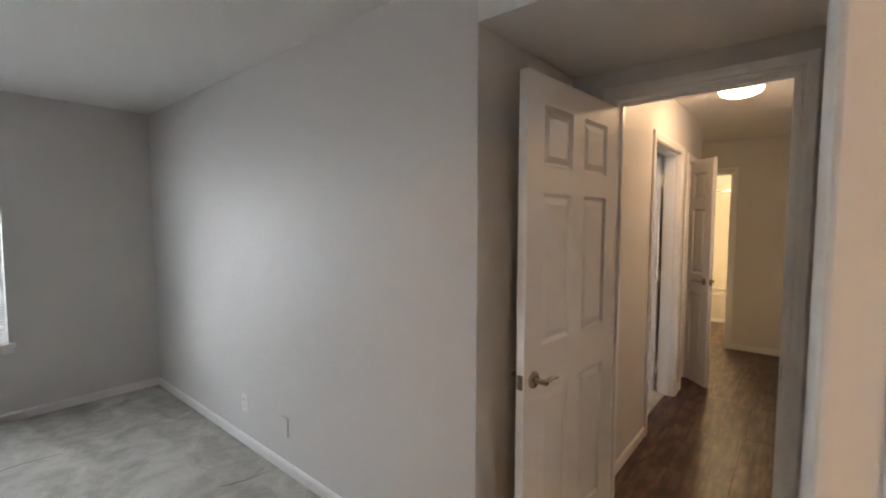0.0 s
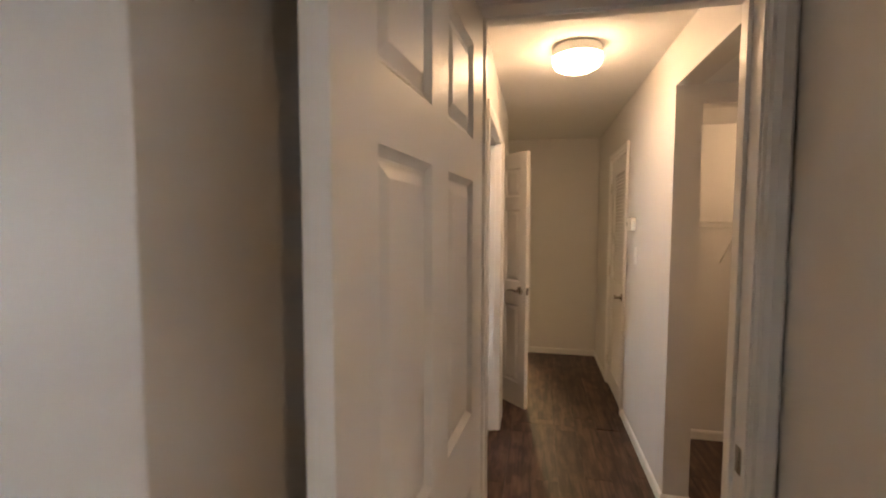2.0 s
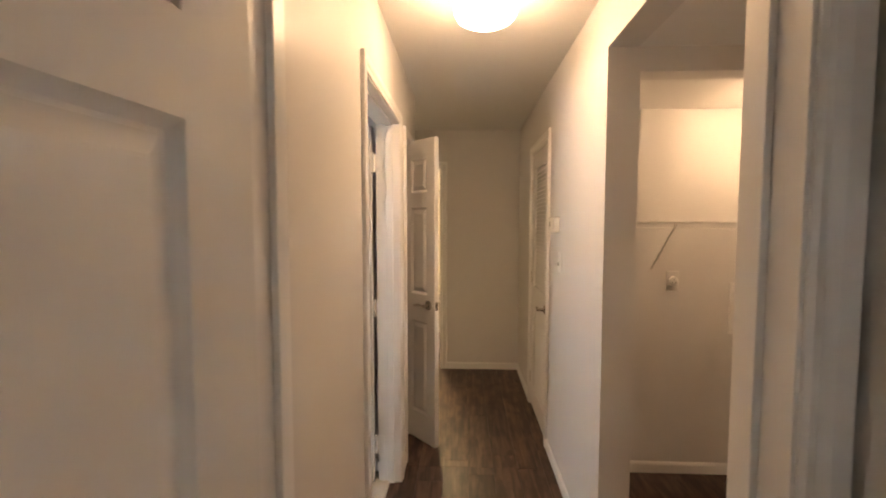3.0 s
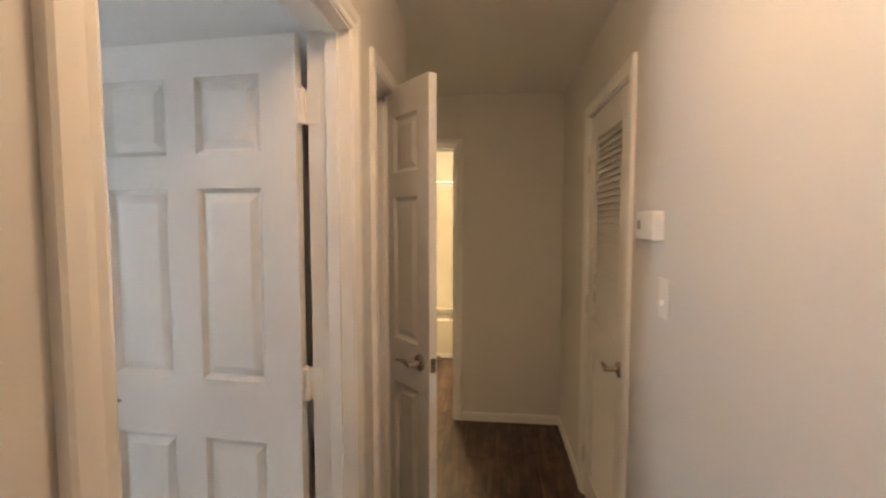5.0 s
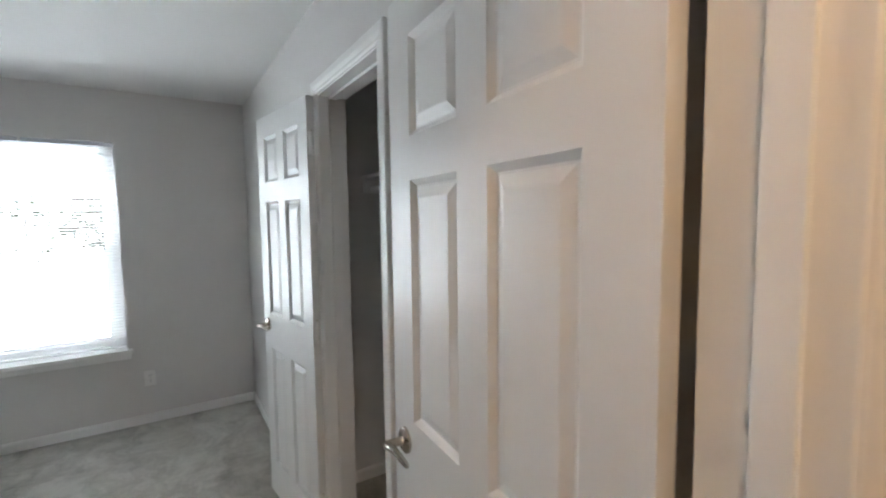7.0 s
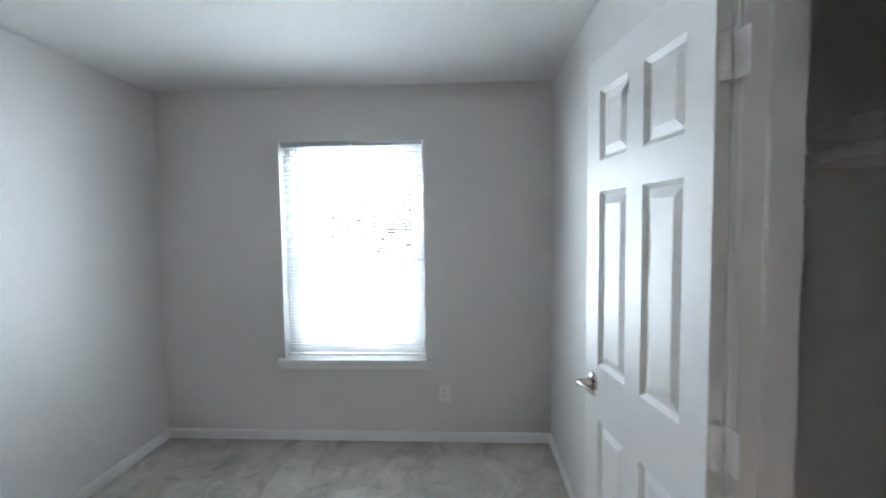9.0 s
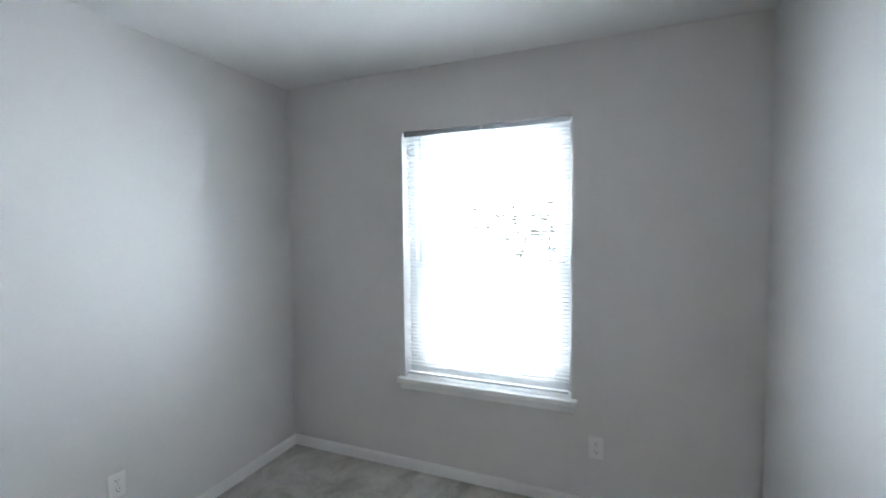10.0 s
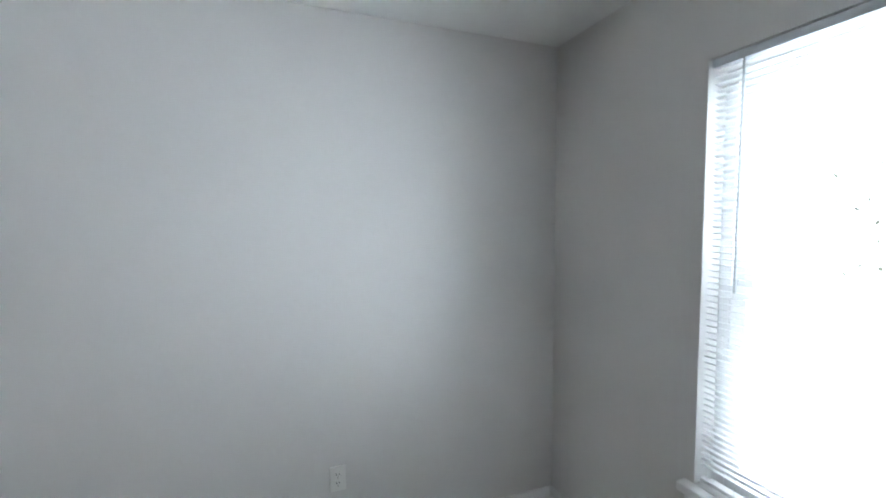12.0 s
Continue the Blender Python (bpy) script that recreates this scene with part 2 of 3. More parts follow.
def wall(name, axis, at, thick, span, holes=(), z0=0.0, z1=CEIL, label="warm light grey painted plaster wall", mat=None):
    """A wall across axis ('x' or 'y') from at to at + thick, along span, with holes (from, to, bottom, top) through it."""
    bm = bmesh.new()

    def piece(s0, s1, b0, b1):
        if s1 - s0 < 1e-4 or b1 - b0 < 1e-4:
            return
        if axis == "x":
            box(bm, (at, s0, b0), (at + thick, s1, b1))
        else:
            box(bm, (s0, at, b0), (s1, at + thick, b1))

    s = span[0]
    for h0, h1, b0, b1 in sorted(holes):
        piece(s, h0, z0, z1)
        piece(h0, h1, z0, b0)
        piece(h0, h1, b1, z1)
        s = h1
    piece(s, span[1], z0, z1)
    return structure(name, bm, mat or M_WALL, label, "wall")


WIN_A, WIN_B = (0.235, 1.213, 0.575, 2.06), (3.157, 4.135, 0.575, 2.06)
D1, D2, D3, D4 = (-0.925, -0.222), (4.045, 4.89), (5.118, 5.467), (-2.755, -2.112)
LOUV = (5.35, 6.045)
wall("wall_1", "x", AX, -0.16, (-1.6, AY), [WIN_A])
wall("wall_2", "y", AY, 0.13, (-4.83, -1.13))
wall("wall_3", "x", -1.13, -T, (BY0 + 0.002, HY0 + T), label="short warm grey wall beside the recessed door")
wall("wall_4", "y", HY0, T, (-1.13, 1.6), [(D1[0], D1[1], 0, 2.083)])
wall("wall_5", "x", HL, -T - 0.005, (HY0 + T, 5.73), [(D2[0], D2[1], 0, 2.06), (D3[0], D3[1], 0, 2.045)])
wall("wall_6", "x", HR, 0.118, (4.22, HEND), [(LOUV[0], LOUV[1], 0, 2.06)])
wall("wall_7", "x", HR, 0.118, (HY0 + T, 4.22), z0=2.18, label="painted header wall over the side passage")
wall("wall_8", "y", 4.22, 0.10, (HR + 0.118, 1.6), [(0.046, 1.06, 0, 2.085)], label="painted wall with the open laundry doorway")
wall("wall_9", "y", HEND, T, (-2.2, HR + 0.118), [(-1.60, -0.85, 0, 2.06)])
wall("wall_10", "y", 5.05, T, (HR + 0.118, 1.6), label="cream painted laundry back wall")
wall("wall_11", "x", 1.6, 0.1, (HY0, 5.2))
wall("wall_12", "x", BX, -0.16, (BY0 + 0.002, BY1 + T), [WIN_B])
wall("wall_13", "y", BY1, T, (BX, HL - T - 0.005), [(D4[0], D4[1], 0, 2.045)])
wall("wall_15", "x", -3.16, -0.1, (BY1 + T, 5.95), label="unlit grey closet side wall")
wall("wall_16", "y", 5.72, 0.1, (-3.16, -1.78), label="unlit grey closet back wall")
wall("wall_17", "x", -1.68, -0.1, (BY1 + T, 5.85))
wall("wall_18", "y", 5.615, 0.115, (-1.68, HL - T - 0.005), label="painted wall at the hall corner")
wall("wall_19", "x", -2.2, -0.1, (5.73, 9.2))
wall("wall_20", "y", 5.73 - 0.0, 0.1, (-2.2, -1.68))
wall("wall_21", "y", 9.1, 0.1, (-2.2, 0.2), label="cream bathroom wall behind the tub")
wall("wall_22", "x", 0.1, 0.1, (HEND + T, 9.1))
wall("wall_23", "x", 0.7, 0.1, (5.165, HEND))
wall("wall_24", "y", HEND - 0.3, 0.1, (0.04, 0.7))
wall("wall_25", "x", WX, T, (-1.6, HY0), [(0.56, 1.53, 0, 2.06)], label="painted wall with the open bathroom doorway")
wall("wall_26", "y", -1.6, -0.1, (AX, 1.7))
wall("wall_27", "x", 1.6, 0.1, (-1.6, HY0))
wall("wall_28", "y", 2.06, 0.1, (WX + T, 1.6))


def slab(name, lo, hi, mat, label, category):
    return structure(name, box(bmesh.new(), lo, hi), mat, label, category)


ceil_label = "matt white lightly textured painted ceiling"
slab("ceiling_1", (AX - 0.16, -1.7, CEIL), (1.7, HY0 + 0.05, CEIL + 0.1), M_CEIL, ceil_label, "ceiling")
slab("ceiling_2", (-1.13, AY, 2.21), (WX, HY0, CEIL - 0.002), M_CEIL, "lowered painted soffit over the door recess", "ceiling")
slab("ceiling_3", (-2.3, HY0 + 0.055, CEIL + 0.001), (1.7, 9.2, CEIL + 0.1), M_CEIL, ceil_label, "ceiling")
slab("ceiling_4", (HR + 0.118, HY0 + T, 2.18), (1.6, 4.22, 2.30), M_CEIL, "lowered painted ceiling of the side passage", "ceiling")
slab("ceiling_5", (HR + 0.118, 4.32, 2.15), (1.6, 5.05, 2.25), M_CEIL, "cream painted laundry closet ceiling", "ceiling")
slab("ceiling_6", (BX - 0.16, BY0, CEIL - 0.001), (HL - 0.01, 5.96, CEIL + 0.12), M_CEIL, ceil_label, "ceiling")

slab("floor_1", (AX - 0.16, -1.7, -0.1), (1.7, HY0 + 0.03, 0.0), M_CARPET, "beige grey cut pile carpet with brushed nap", "carpet")
slab("floor_2", (BX - 0.16, AY + 0.05, -0.1), (HL - 0.06, 5.95, 0.010), M_CARPET, "beige grey cut pile carpet with brushed nap", "carpet")
floor_hall = slab("floor_3", (-2.3, HY0 + 0.03, -0.12), (1.7, 9.2, -0.012), M_DARK, "dark brown wood plank floor of the hall", "floor")


# ---- trim ----
def casing(name, axis, face, out, s0, s1, top, width=0.058, depth=0.017, label="white painted stepped door casing", z0=0.0):
    """A mitred stepped moulding round an opening in the wall face; out: +1 or -1, the way that it stands proud."""
    prof = [(0, 0), (0, depth * 0.55), (width * 0.12, depth * 0.75), (width * 0.3, depth * 0.62), (width * 0.55, depth * 0.95), (width * 0.92, depth), (width, depth * 0.8), (width, 0)]
    bm = bmesh.new()
    rings = []
    for k in range(4):
        ring = []
        for u, d in prof:
            s = s0 - u if k < 2 else s1 + u
            z = z0 if k in (0, 3) else top + u
            p = (face + out * d, s, z) if axis == "x" else (s, face + out * d, z)
            ring.append(bm.verts.new(p))
        rings.append(ring)
    n = len(prof)
    for a, b in zip(rings, rings[1:]):
        for k in range(n):
            bm.faces.new((a[k], a[(k + 1) % n], b[(k + 1) % n], b[k]))
    bm.faces.new(rings[0])
    bm.faces.new(rings[3])
    return structure(name, bm, M_TRIM, label, "door casing")


def jamb(name, axis, a0, a1, s0, s1, top, stop, thick=0.018):
    """A door lining from a0 to a1 across the wall, with a stop strip at stop."""
    bm = bmesh.new()

    def piece(p0, p1, q0, q1, b0, b1):
        box(bm, (p0, q0, b0) if axis == "x" else (q0, p0, b0), (p1, q1, b1) if axis == "x" else (q1, p1, b1), 0.0015)

    piece(a0, a1, s0, s0 + thick, 0, top)
    piece(a0, a1, s1 - thick, s1, 0, top)
    piece(a0, a1, s0 + thick, s1 - thick, top - thick, top)
    piece(stop - 0.018, stop + 0.018, s0 + thick, s0 + thick + 0.011, 0, top - thick)
    piece(stop - 0.018, stop + 0.018, s1 - thick - 0.011, s1 - thick, 0, top - thick)
    piece(stop - 0.018, stop + 0.018, s0 + thick + 0.011, s1 - thick - 0.011, top - thick - 0.011, top - thick)
    return structure(name, bm, M_TRIM, "white painted door lining with a stop", "door frame")


jamb("trim_1", "y", HY0 - 0.004, HY0 + T + 0.004, D1[0], D1[1], 2.083, HY0 + 0.07)
casing("trim_2", "y", HY0, -1, D1[0] + 0.012, D1[1] - 0.012, 2.071)
casing("trim_3", "y", HY0 + T, 1, D1[0] + 0.012, D1[1] - 0.012, 2.071)
jamb("trim_4", "x", HL - T - 0.009, HL + 0.004, D2[0], D2[1], 2.06, HL - 0.05)
casing("trim_5", "x", HL, 1, D2[0] + 0.012, D2[1] - 0.012, 2.048)
jamb("trim_6", "x", HL - T - 0.009, HL + 0.004, D3[0], D3[1], 2.045, HL - 0.06)
casing("trim_7", "x", HL, 1, D3[0] + 0.012, D3[1] - 0.012, 2.033, width=0.045)
jamb("trim_8", "y", BY1 - 0.004, BY1 + T + 0.004, D4[0], D4[1], 2.045, BY1 + 0.06)
casing("trim_9", "y", BY1, -1, D4[0] + 0.012, D4[1] - 0.012, 2.033)
jamb("trim_10", "x", HR - 0.004, HR + 0.122, LOUV[0], LOUV[1], 2.06, HR + 0.06)
casing("trim_11", "x", HR, -1, LOUV[0] + 0.012, LOUV[1] - 0.012, 2.048)
jamb("trim_12", "y", HEND - 0.004, HEND + T + 0.004, -1.60, -0.85, 2.06, HEND + 0.06)
casing("trim_13", "y", HEND, -1, -1.588, -0.862, 2.048)
jamb("trim_14", "x", WX - 0.004, WX + T + 0.004, 0.56, 1.53, 2.06, WX + 0.07)
casing("trim_15", "x", WX, -1, 0.572, 1.518, 2.048)


def baseboard(name, axis, face, out, s0, s1, z=0.0):
    """A skirting board with a rounded top, proud of a wall face."""
    prof = [(0, 0), (0.012, 0), (0.012, 0.050), (0.009, 0.060), (0.004, 0.066), (0, 0.067)]
    bm = bmesh.new()
    ends = []
    for s in (s0, s1):
        ends.append([bm.verts.new((face + out * d, s, z + h) if axis == "x" else (s, face + out * d, z + h)) for d, h in prof])
    n = len(prof)
    for k in range(n):
        bm.faces.new((ends[0][k], ends[0][(k + 1) % n], ends[1][(k + 1) % n], ends[1][k]))
    bm.faces.new(ends[0])
    bm.faces.new(ends[1])
    return structure(name, bm, M_TRIM, "white painted baseboard", "baseboard")


for i, (axis, face, out, s0, s1) in enumerate((
        ("y", AY, -1, AX, -1.13), ("x", AX, 1, -1.6, AY - 0.013), ("x", -1.13, 1, AY - 0.012, HY0),
        ("y", HY0, -1, -1.135, D1[0] - 0.05), ("x", WX, -1, 1.58, HY0 - 0.013),
        ("x", HL, 1, HY0 + T, D2[0] - 0.048), ("x", HL, 1, D2[1] + 0.048, D3[0] - 0.035), ("x", HL, 1, D3[1] + 0.035, 5.742),
        ("x", HR, -1, 4.22, LOUV[0] - 0.048), ("x", HR, -1, LOUV[1] + 0.048, HEND - 0.013), ("y", HEND, -1, -0.80, HR),
        ("y", 4.22, -1, HR - 0.012, 0.046), ("x", 0.046, 1, 4.208, 4.32), ("y", 5.05, -1, 0.04, 1.6), ("y", HY0 + T, 1, D1[1] + 0.05, 1.6),
        ("x", BX, 1, BY0, BY1), ("y", BY0 + 0.002, 1, BX + 0.013, -1.27), ("y", BY1, -1, BX + 0.013, D4[0] - 0.05),
        ("y", BY1, -1, D4[1] + 0.05, HL - T - 0.02), ("x", HL - T - 0.005, -1, BY0 + 0.02, D2[0]), ("x", -3.16, 1, BY1 + T, 5.72), ("y", 5.72, -1, -3.147, -1.78))):
    baseboard(f"baseboard_{i + 1}", axis, face, out, s0, s1, 0.010 if i >= 15 else 0.0)


# ---- doors ----
def panel_side(bm, x0, x1, z0, z1, y, out):
    """A moulded raised panel set in a door face at y; out: the way that the face looks."""
    steps = [(0, 0), (0.003, -0.003), (0.013, -0.0115), (0.018, -0.0115), (0.040, -0.0035), (0.044, -0.003)]
    rings = []
    for i, d in steps:
        i = min(i, (x1 - x0) * 0.42)
        rings.append([bm.verts.new(p) for p in ((x0 + i, y + out * d, z0 + i), (x1 - i, y + out * d, z0 + i), (x1 - i, y + out * d, z1 - i), (x0 + i, y + out * d, z1 - i))])
    for a, b in zip(rings, rings[1:]):
        for k in range(4):
            bm.faces.new((a[k], a[(k + 1) % 4], b[(k + 1) % 4], b[k]))
    bm.faces.new(rings[-1])


def door_slab(w, h, rows, cols, t=0.035):
    """A panel door from x 0 to w, its faces at y 0 and -t: stiles, rails and moulded panels on both sides."""
    bm = bmesh.new()
    xs = sorted({0, w, *[x for c in cols for x in c]})
    zs = sorted({0.012, h, *[z for r in rows for z in r]})
    for y, out in ((0, 1), (-t, -1)):
        for x0, x1 in zip(xs, xs[1:]):
            for z0, z1 in zip(zs, zs[1:]):
                if (x0, x1) in cols and (z0, z1) in rows:
                    panel_side(bm, x0, x1, z0, z1, y, out)
                else:
                    bm.faces.new([bm.verts.new(p) for p in ((x0, y, z0), (x1, y, z0), (x1, y, z1), (x0, y, z1))])
    for x in (0, w):
        bm.faces.new([bm.verts.new(p) for p in ((x, 0, 0.012), (x, -t, 0.012), (x, -t, h), (x, 0, h))])
    for z in (0.012, h):
        bm.faces.new([bm.verts.new(p) for p in ((0, 0, z), (w, 0, z), (w, -t, z), (0, -t, z))])
    bmesh.ops.remove_doubles(bm, verts=bm.verts, dist=1e-5)
    return bm


def handle(parent, x, z, side, point, t=0.035, reach=0.048):
    """A lever on one face: side +1 at y 0, -1 at y -t; point: the way along x that the lever goes."""
    y = 0 if side > 0 else -t
    bm = tube(bmesh.new(), [(x, y, z), (x, y + side * 0.006, z), (x, y + side * 0.011, z)], [0.033, 0.032, 0.024], 28)
    grip = part("handle", bm, M_NICKEL, parent, "satin nickel lever handle", True)
    part("neck", tube(bmesh.new(), [(x, y + side * 0.008, z), (x, y + side * 0.02, z), (x, y + side * reach, z), (x, y + side * (reach + 0.012), z)], [0.014, 0.0105, 0.0105, 0.009], 18), M_NICKEL, grip, "", True)
    yy = y + side * (reach + 0.002)
    path = [(x - point * 0.004, yy, z), (x + point * 0.02, yy, z + 0.003), (x + point * 0.045, yy, z + 0.006), (x + point * 0.07, yy - side * 0.003, z + 0.002), (x + point * 0.092, yy - side * 0.008, z - 0.006), (x + point * 0.104, yy - side * 0.006, z - 0.005)]
    part("lever", tube(bmesh.new(), path, [0.0095, 0.0105, 0.0095, 0.0085, 0.0075, 0.005], 14, 0.75), M_NICKEL, grip, "", True)
    return grip


def hinge(parent, z, t=0.035):
    """A painted butt hinge: a leaf on the slab's edge, a leaf on the lining and a knuckle that bridges the gap."""
    bm = box(bmesh.new(), (-0.0015, -0.031, z - 0.048), (0.0008, -0.003, z + 0.048), 0.0006)
    box(bm, (-0.058, -0.0285, z - 0.048), (-0.012, -0.0262, z + 0.048), 0.0006)
    leaf = part("hinge", bm, M_TRIM, parent, "white painted-over butt hinge")
    for k in range(5):
        za = z - 0.048 + k * 0.0194
        part("knuckle", tube(bmesh.new(), [(-0.010, -0.014, za), (-0.010, -0.014, za + 0.0184)], 0.0105, 12), M_TRIM, leaf, "", True)
    part("pin", tube(bmesh.new(), [(-0.010, -0.014, z + 0.046), (-0.010, -0.014, z + 0.053), (-0.010, -0.014, z + 0.057)], [0.006, 0.0065, 0.003], 12), M_STEEL, leaf, "steel hinge pin", True)


ROWS6 = [(0.20, 0.835), (1.02, 1.60), (1.70, 1.925)]


def panel_door(name, w, hx, hy, angle, label, cols=None, both=True, hinges=True, hz=0.955, reach2=0.048, h=2.03):
    ob = root(name, pose(hx, hy, 0, 0, 0, angle), label, "door", "", "structure")
    if cols is None:
        s = 0.112 if w > 0.7 else 0.095
        m = 0.10 if w > 0.7 else 0.085
        p = (w - 2 * s - m) / 2
        cols = [(s, s + p), (s + p + m, w - s)]
    part("slab", door_slab(w, h, ROWS6, cols), M_DOOR, ob)
    handle(ob, w - 0.062, hz, 1, -1)
    if both:
        handle(ob, w - 0.062, hz, -1, -1, reach=reach2)
    latch = box(bmesh.new(), (w - 0.0005, -0.0295, hz - 0.028), (w + 0.0015, -0.0055, hz + 0.028), 0.0006)
    box(latch, (w + 0.001, -0.023, hz - 0.009), (w + 0.008, -0.012, hz + 0.009), 0.002)
    part("latch_plate", latch, M_NICKEL, ob, "satin nickel latch plate")
    if hinges:
        for z in (0.23, 1.02, 1.83):
            hinge(ob, z)
    return ob


white6 = "white painted six-panel door standing open"
panel_door("door_1", 0.76, -0.897, 2.985, 265.4, white6 + " against the recess wall", hz=0.90)
panel_door("door_2", 0.745, -1.149, 4.845, 176.3, white6 + " against the bedroom wall", reach2=0.02)
panel_door("door_3", 0.298, -1.008, 5.478, -45.5, "narrow white three-panel linen closet door standing ajar", cols=[(0.052, 0.222)], h=2.045)
panel_door("door_4", 0.622, -2.757, 4.926, 188.1, white6 + " beside the closet", reach2=0.02)


def louvre_door():
    w, h, t = LOUV[1] - LOUV[0] - 0.042, 2.036, 0.034
    ob = root("door_6", pose(HR + 0.003, LOUV[0] + 0.021, 0, 0, 0, 90), "closed white painted louvred closet door", "door", "", "structure")
    s, y0, y1 = 0.112, 0.0, -t
    bm = bmesh.new()
    box(bm, (0, y0, 0.012), (s, y1, h), 0.002)
    box(bm, (w - s, y0, 0.012), (w, y1, h), 0.002)
    for z0, z1 in ((0.012, 0.17), (0.84, 1.0), (1.91, h)):
        box(bm, (s, y0, z0), (w - s, y1, z1), 0.002)
    frame_part = part("door_frame", bm, M_DOOR, ob)
    slat = bmesh.new()
    box(slat, (s + 0.001, -0.0030, -0.0190), (w - s - 0.001, 0.0030, 0.0190), 0.0015)
    bmesh.ops.rotate(slat, verts=slat.verts, matrix=Matrix.Rotation(radians(31), 3, "X"))
    me = mesh_of("louvre_slat", slat, M_DOOR)
    for lo, hi in ((0.17, 0.84), (1.0, 1.91)):
        k = int((hi - lo) / 0.0292)
        for i in range(k):
            sl = new("louvre_slat", me)
            sl.parent = ob
            sl.location = (0, -t / 2, lo + (i + 0.5) * (hi - lo) / k)
    handle(ob, 0.062, 0.905, 1, 1)
    for z in (0.23, 1.06, 1.80):
        part("hinge", tube(bmesh.new(), [(w + 0.004, 0.004, z - 0.045), (w + 0.004, 0.004, z + 0.045)], 0.006, 12), M_STEEL, ob, "", True)
    return ob


louvre_door()
strike = box(bmesh.new(), (D1[1] - 0.0195, HY0 + 0.012, 0.86), (D1[1] - 0.0175, HY0 + 0.042, 0.93), 0.0006)
box(strike, (D1[1] - 0.0215, HY0 + 0.008, 0.872), (D1[1] - 0.0185, HY0 + 0.016, 0.918), 0.0008)
tagged(part("strike_plate", strike, M_NICKEL), "satin nickel strike plate on the door lining", "strike plate")


bs = box(bmesh.new(), (WX + 0.012, 1.5095, 0.92), (WX + 0.042, 1.5125, 0.99), 0.0006)
tagged(part("strike_plate", bs, M_NICKEL), "satin nickel strike plate on the bathroom door lining", "strike plate")


# ---- windows ----
def window(name, x, y0, y1, z0, z1):
    """A white single-hung window in a wall that looks along x, with sill, two sashes and a blind in front."""
    ob = root(name, pose(x, y0, z0), "white vinyl single-hung window with a painted sill", "window", "", "structure")
    w, h = y1 - y0, z1 - z0
    bm = bmesh.new()
    box(bm, (-0.155, 0.001, 0.012), (-0.085, 0.045, h - 0.001), 0.003)
    box(bm, (-0.155, w - 0.045, 0.012), (-0.085, w - 0.001, h - 0.001), 0.003)
    box(bm, (-0.155, 0.045, h - 0.045), (-0.085, w - 0.045, h - 0.001), 0.003)
    box(bm, (-0.155, 0.045, 0.012), (-0.085, w - 0.045, 0.055), 0.003)
    part("window_frame", bm, M_VINYL, ob)
    mid = 0.70
    for label_, za, zb, xo in (("lower_sash", 0.055, mid + 0.02, -0.112), ("upper_sash", mid - 0.02, h - 0.045, -0.142)):
        bm = bmesh.new()
        box(bm, (xo, 0.045, za), (xo + 0.026, 0.10, zb), 0.002)
        box(bm, (xo, w - 0.10, za), (xo + 0.026, w - 0.045, zb), 0.002)
        box(bm, (xo, 0.10, za), (xo + 0.026, w - 0.10, za + 0.045), 0.002)
        box(bm, (xo, 0.10, zb - 0.04), (xo + 0.026, w - 0.10, zb), 0.002)
        sash = part(label_, bm, M_VINYL, ob)
        pane = part("pane", box(bmesh.new(), (xo + 0.011, 0.098, za + 0.043), (xo + 0.015, w - 0.098, zb - 0.038)), M_GLASS, sash, "clear window glass")
        pane.visible_shadow = False
    bm = box(bmesh.new(), (-0.085, 0.001, 0.0), (0.0, w - 0.001, 0.012), 0.001)
    box(bm, (-0.002, -0.038, -0.022), (0.045, w + 0.034, 0.012), 0.006)
    box(bm, (0.0005, -0.028, -0.062), (0.014, w + 0.024, -0.022), 0.004)
    part("window_sill", bm, M_TRIM, ob)
    return ob


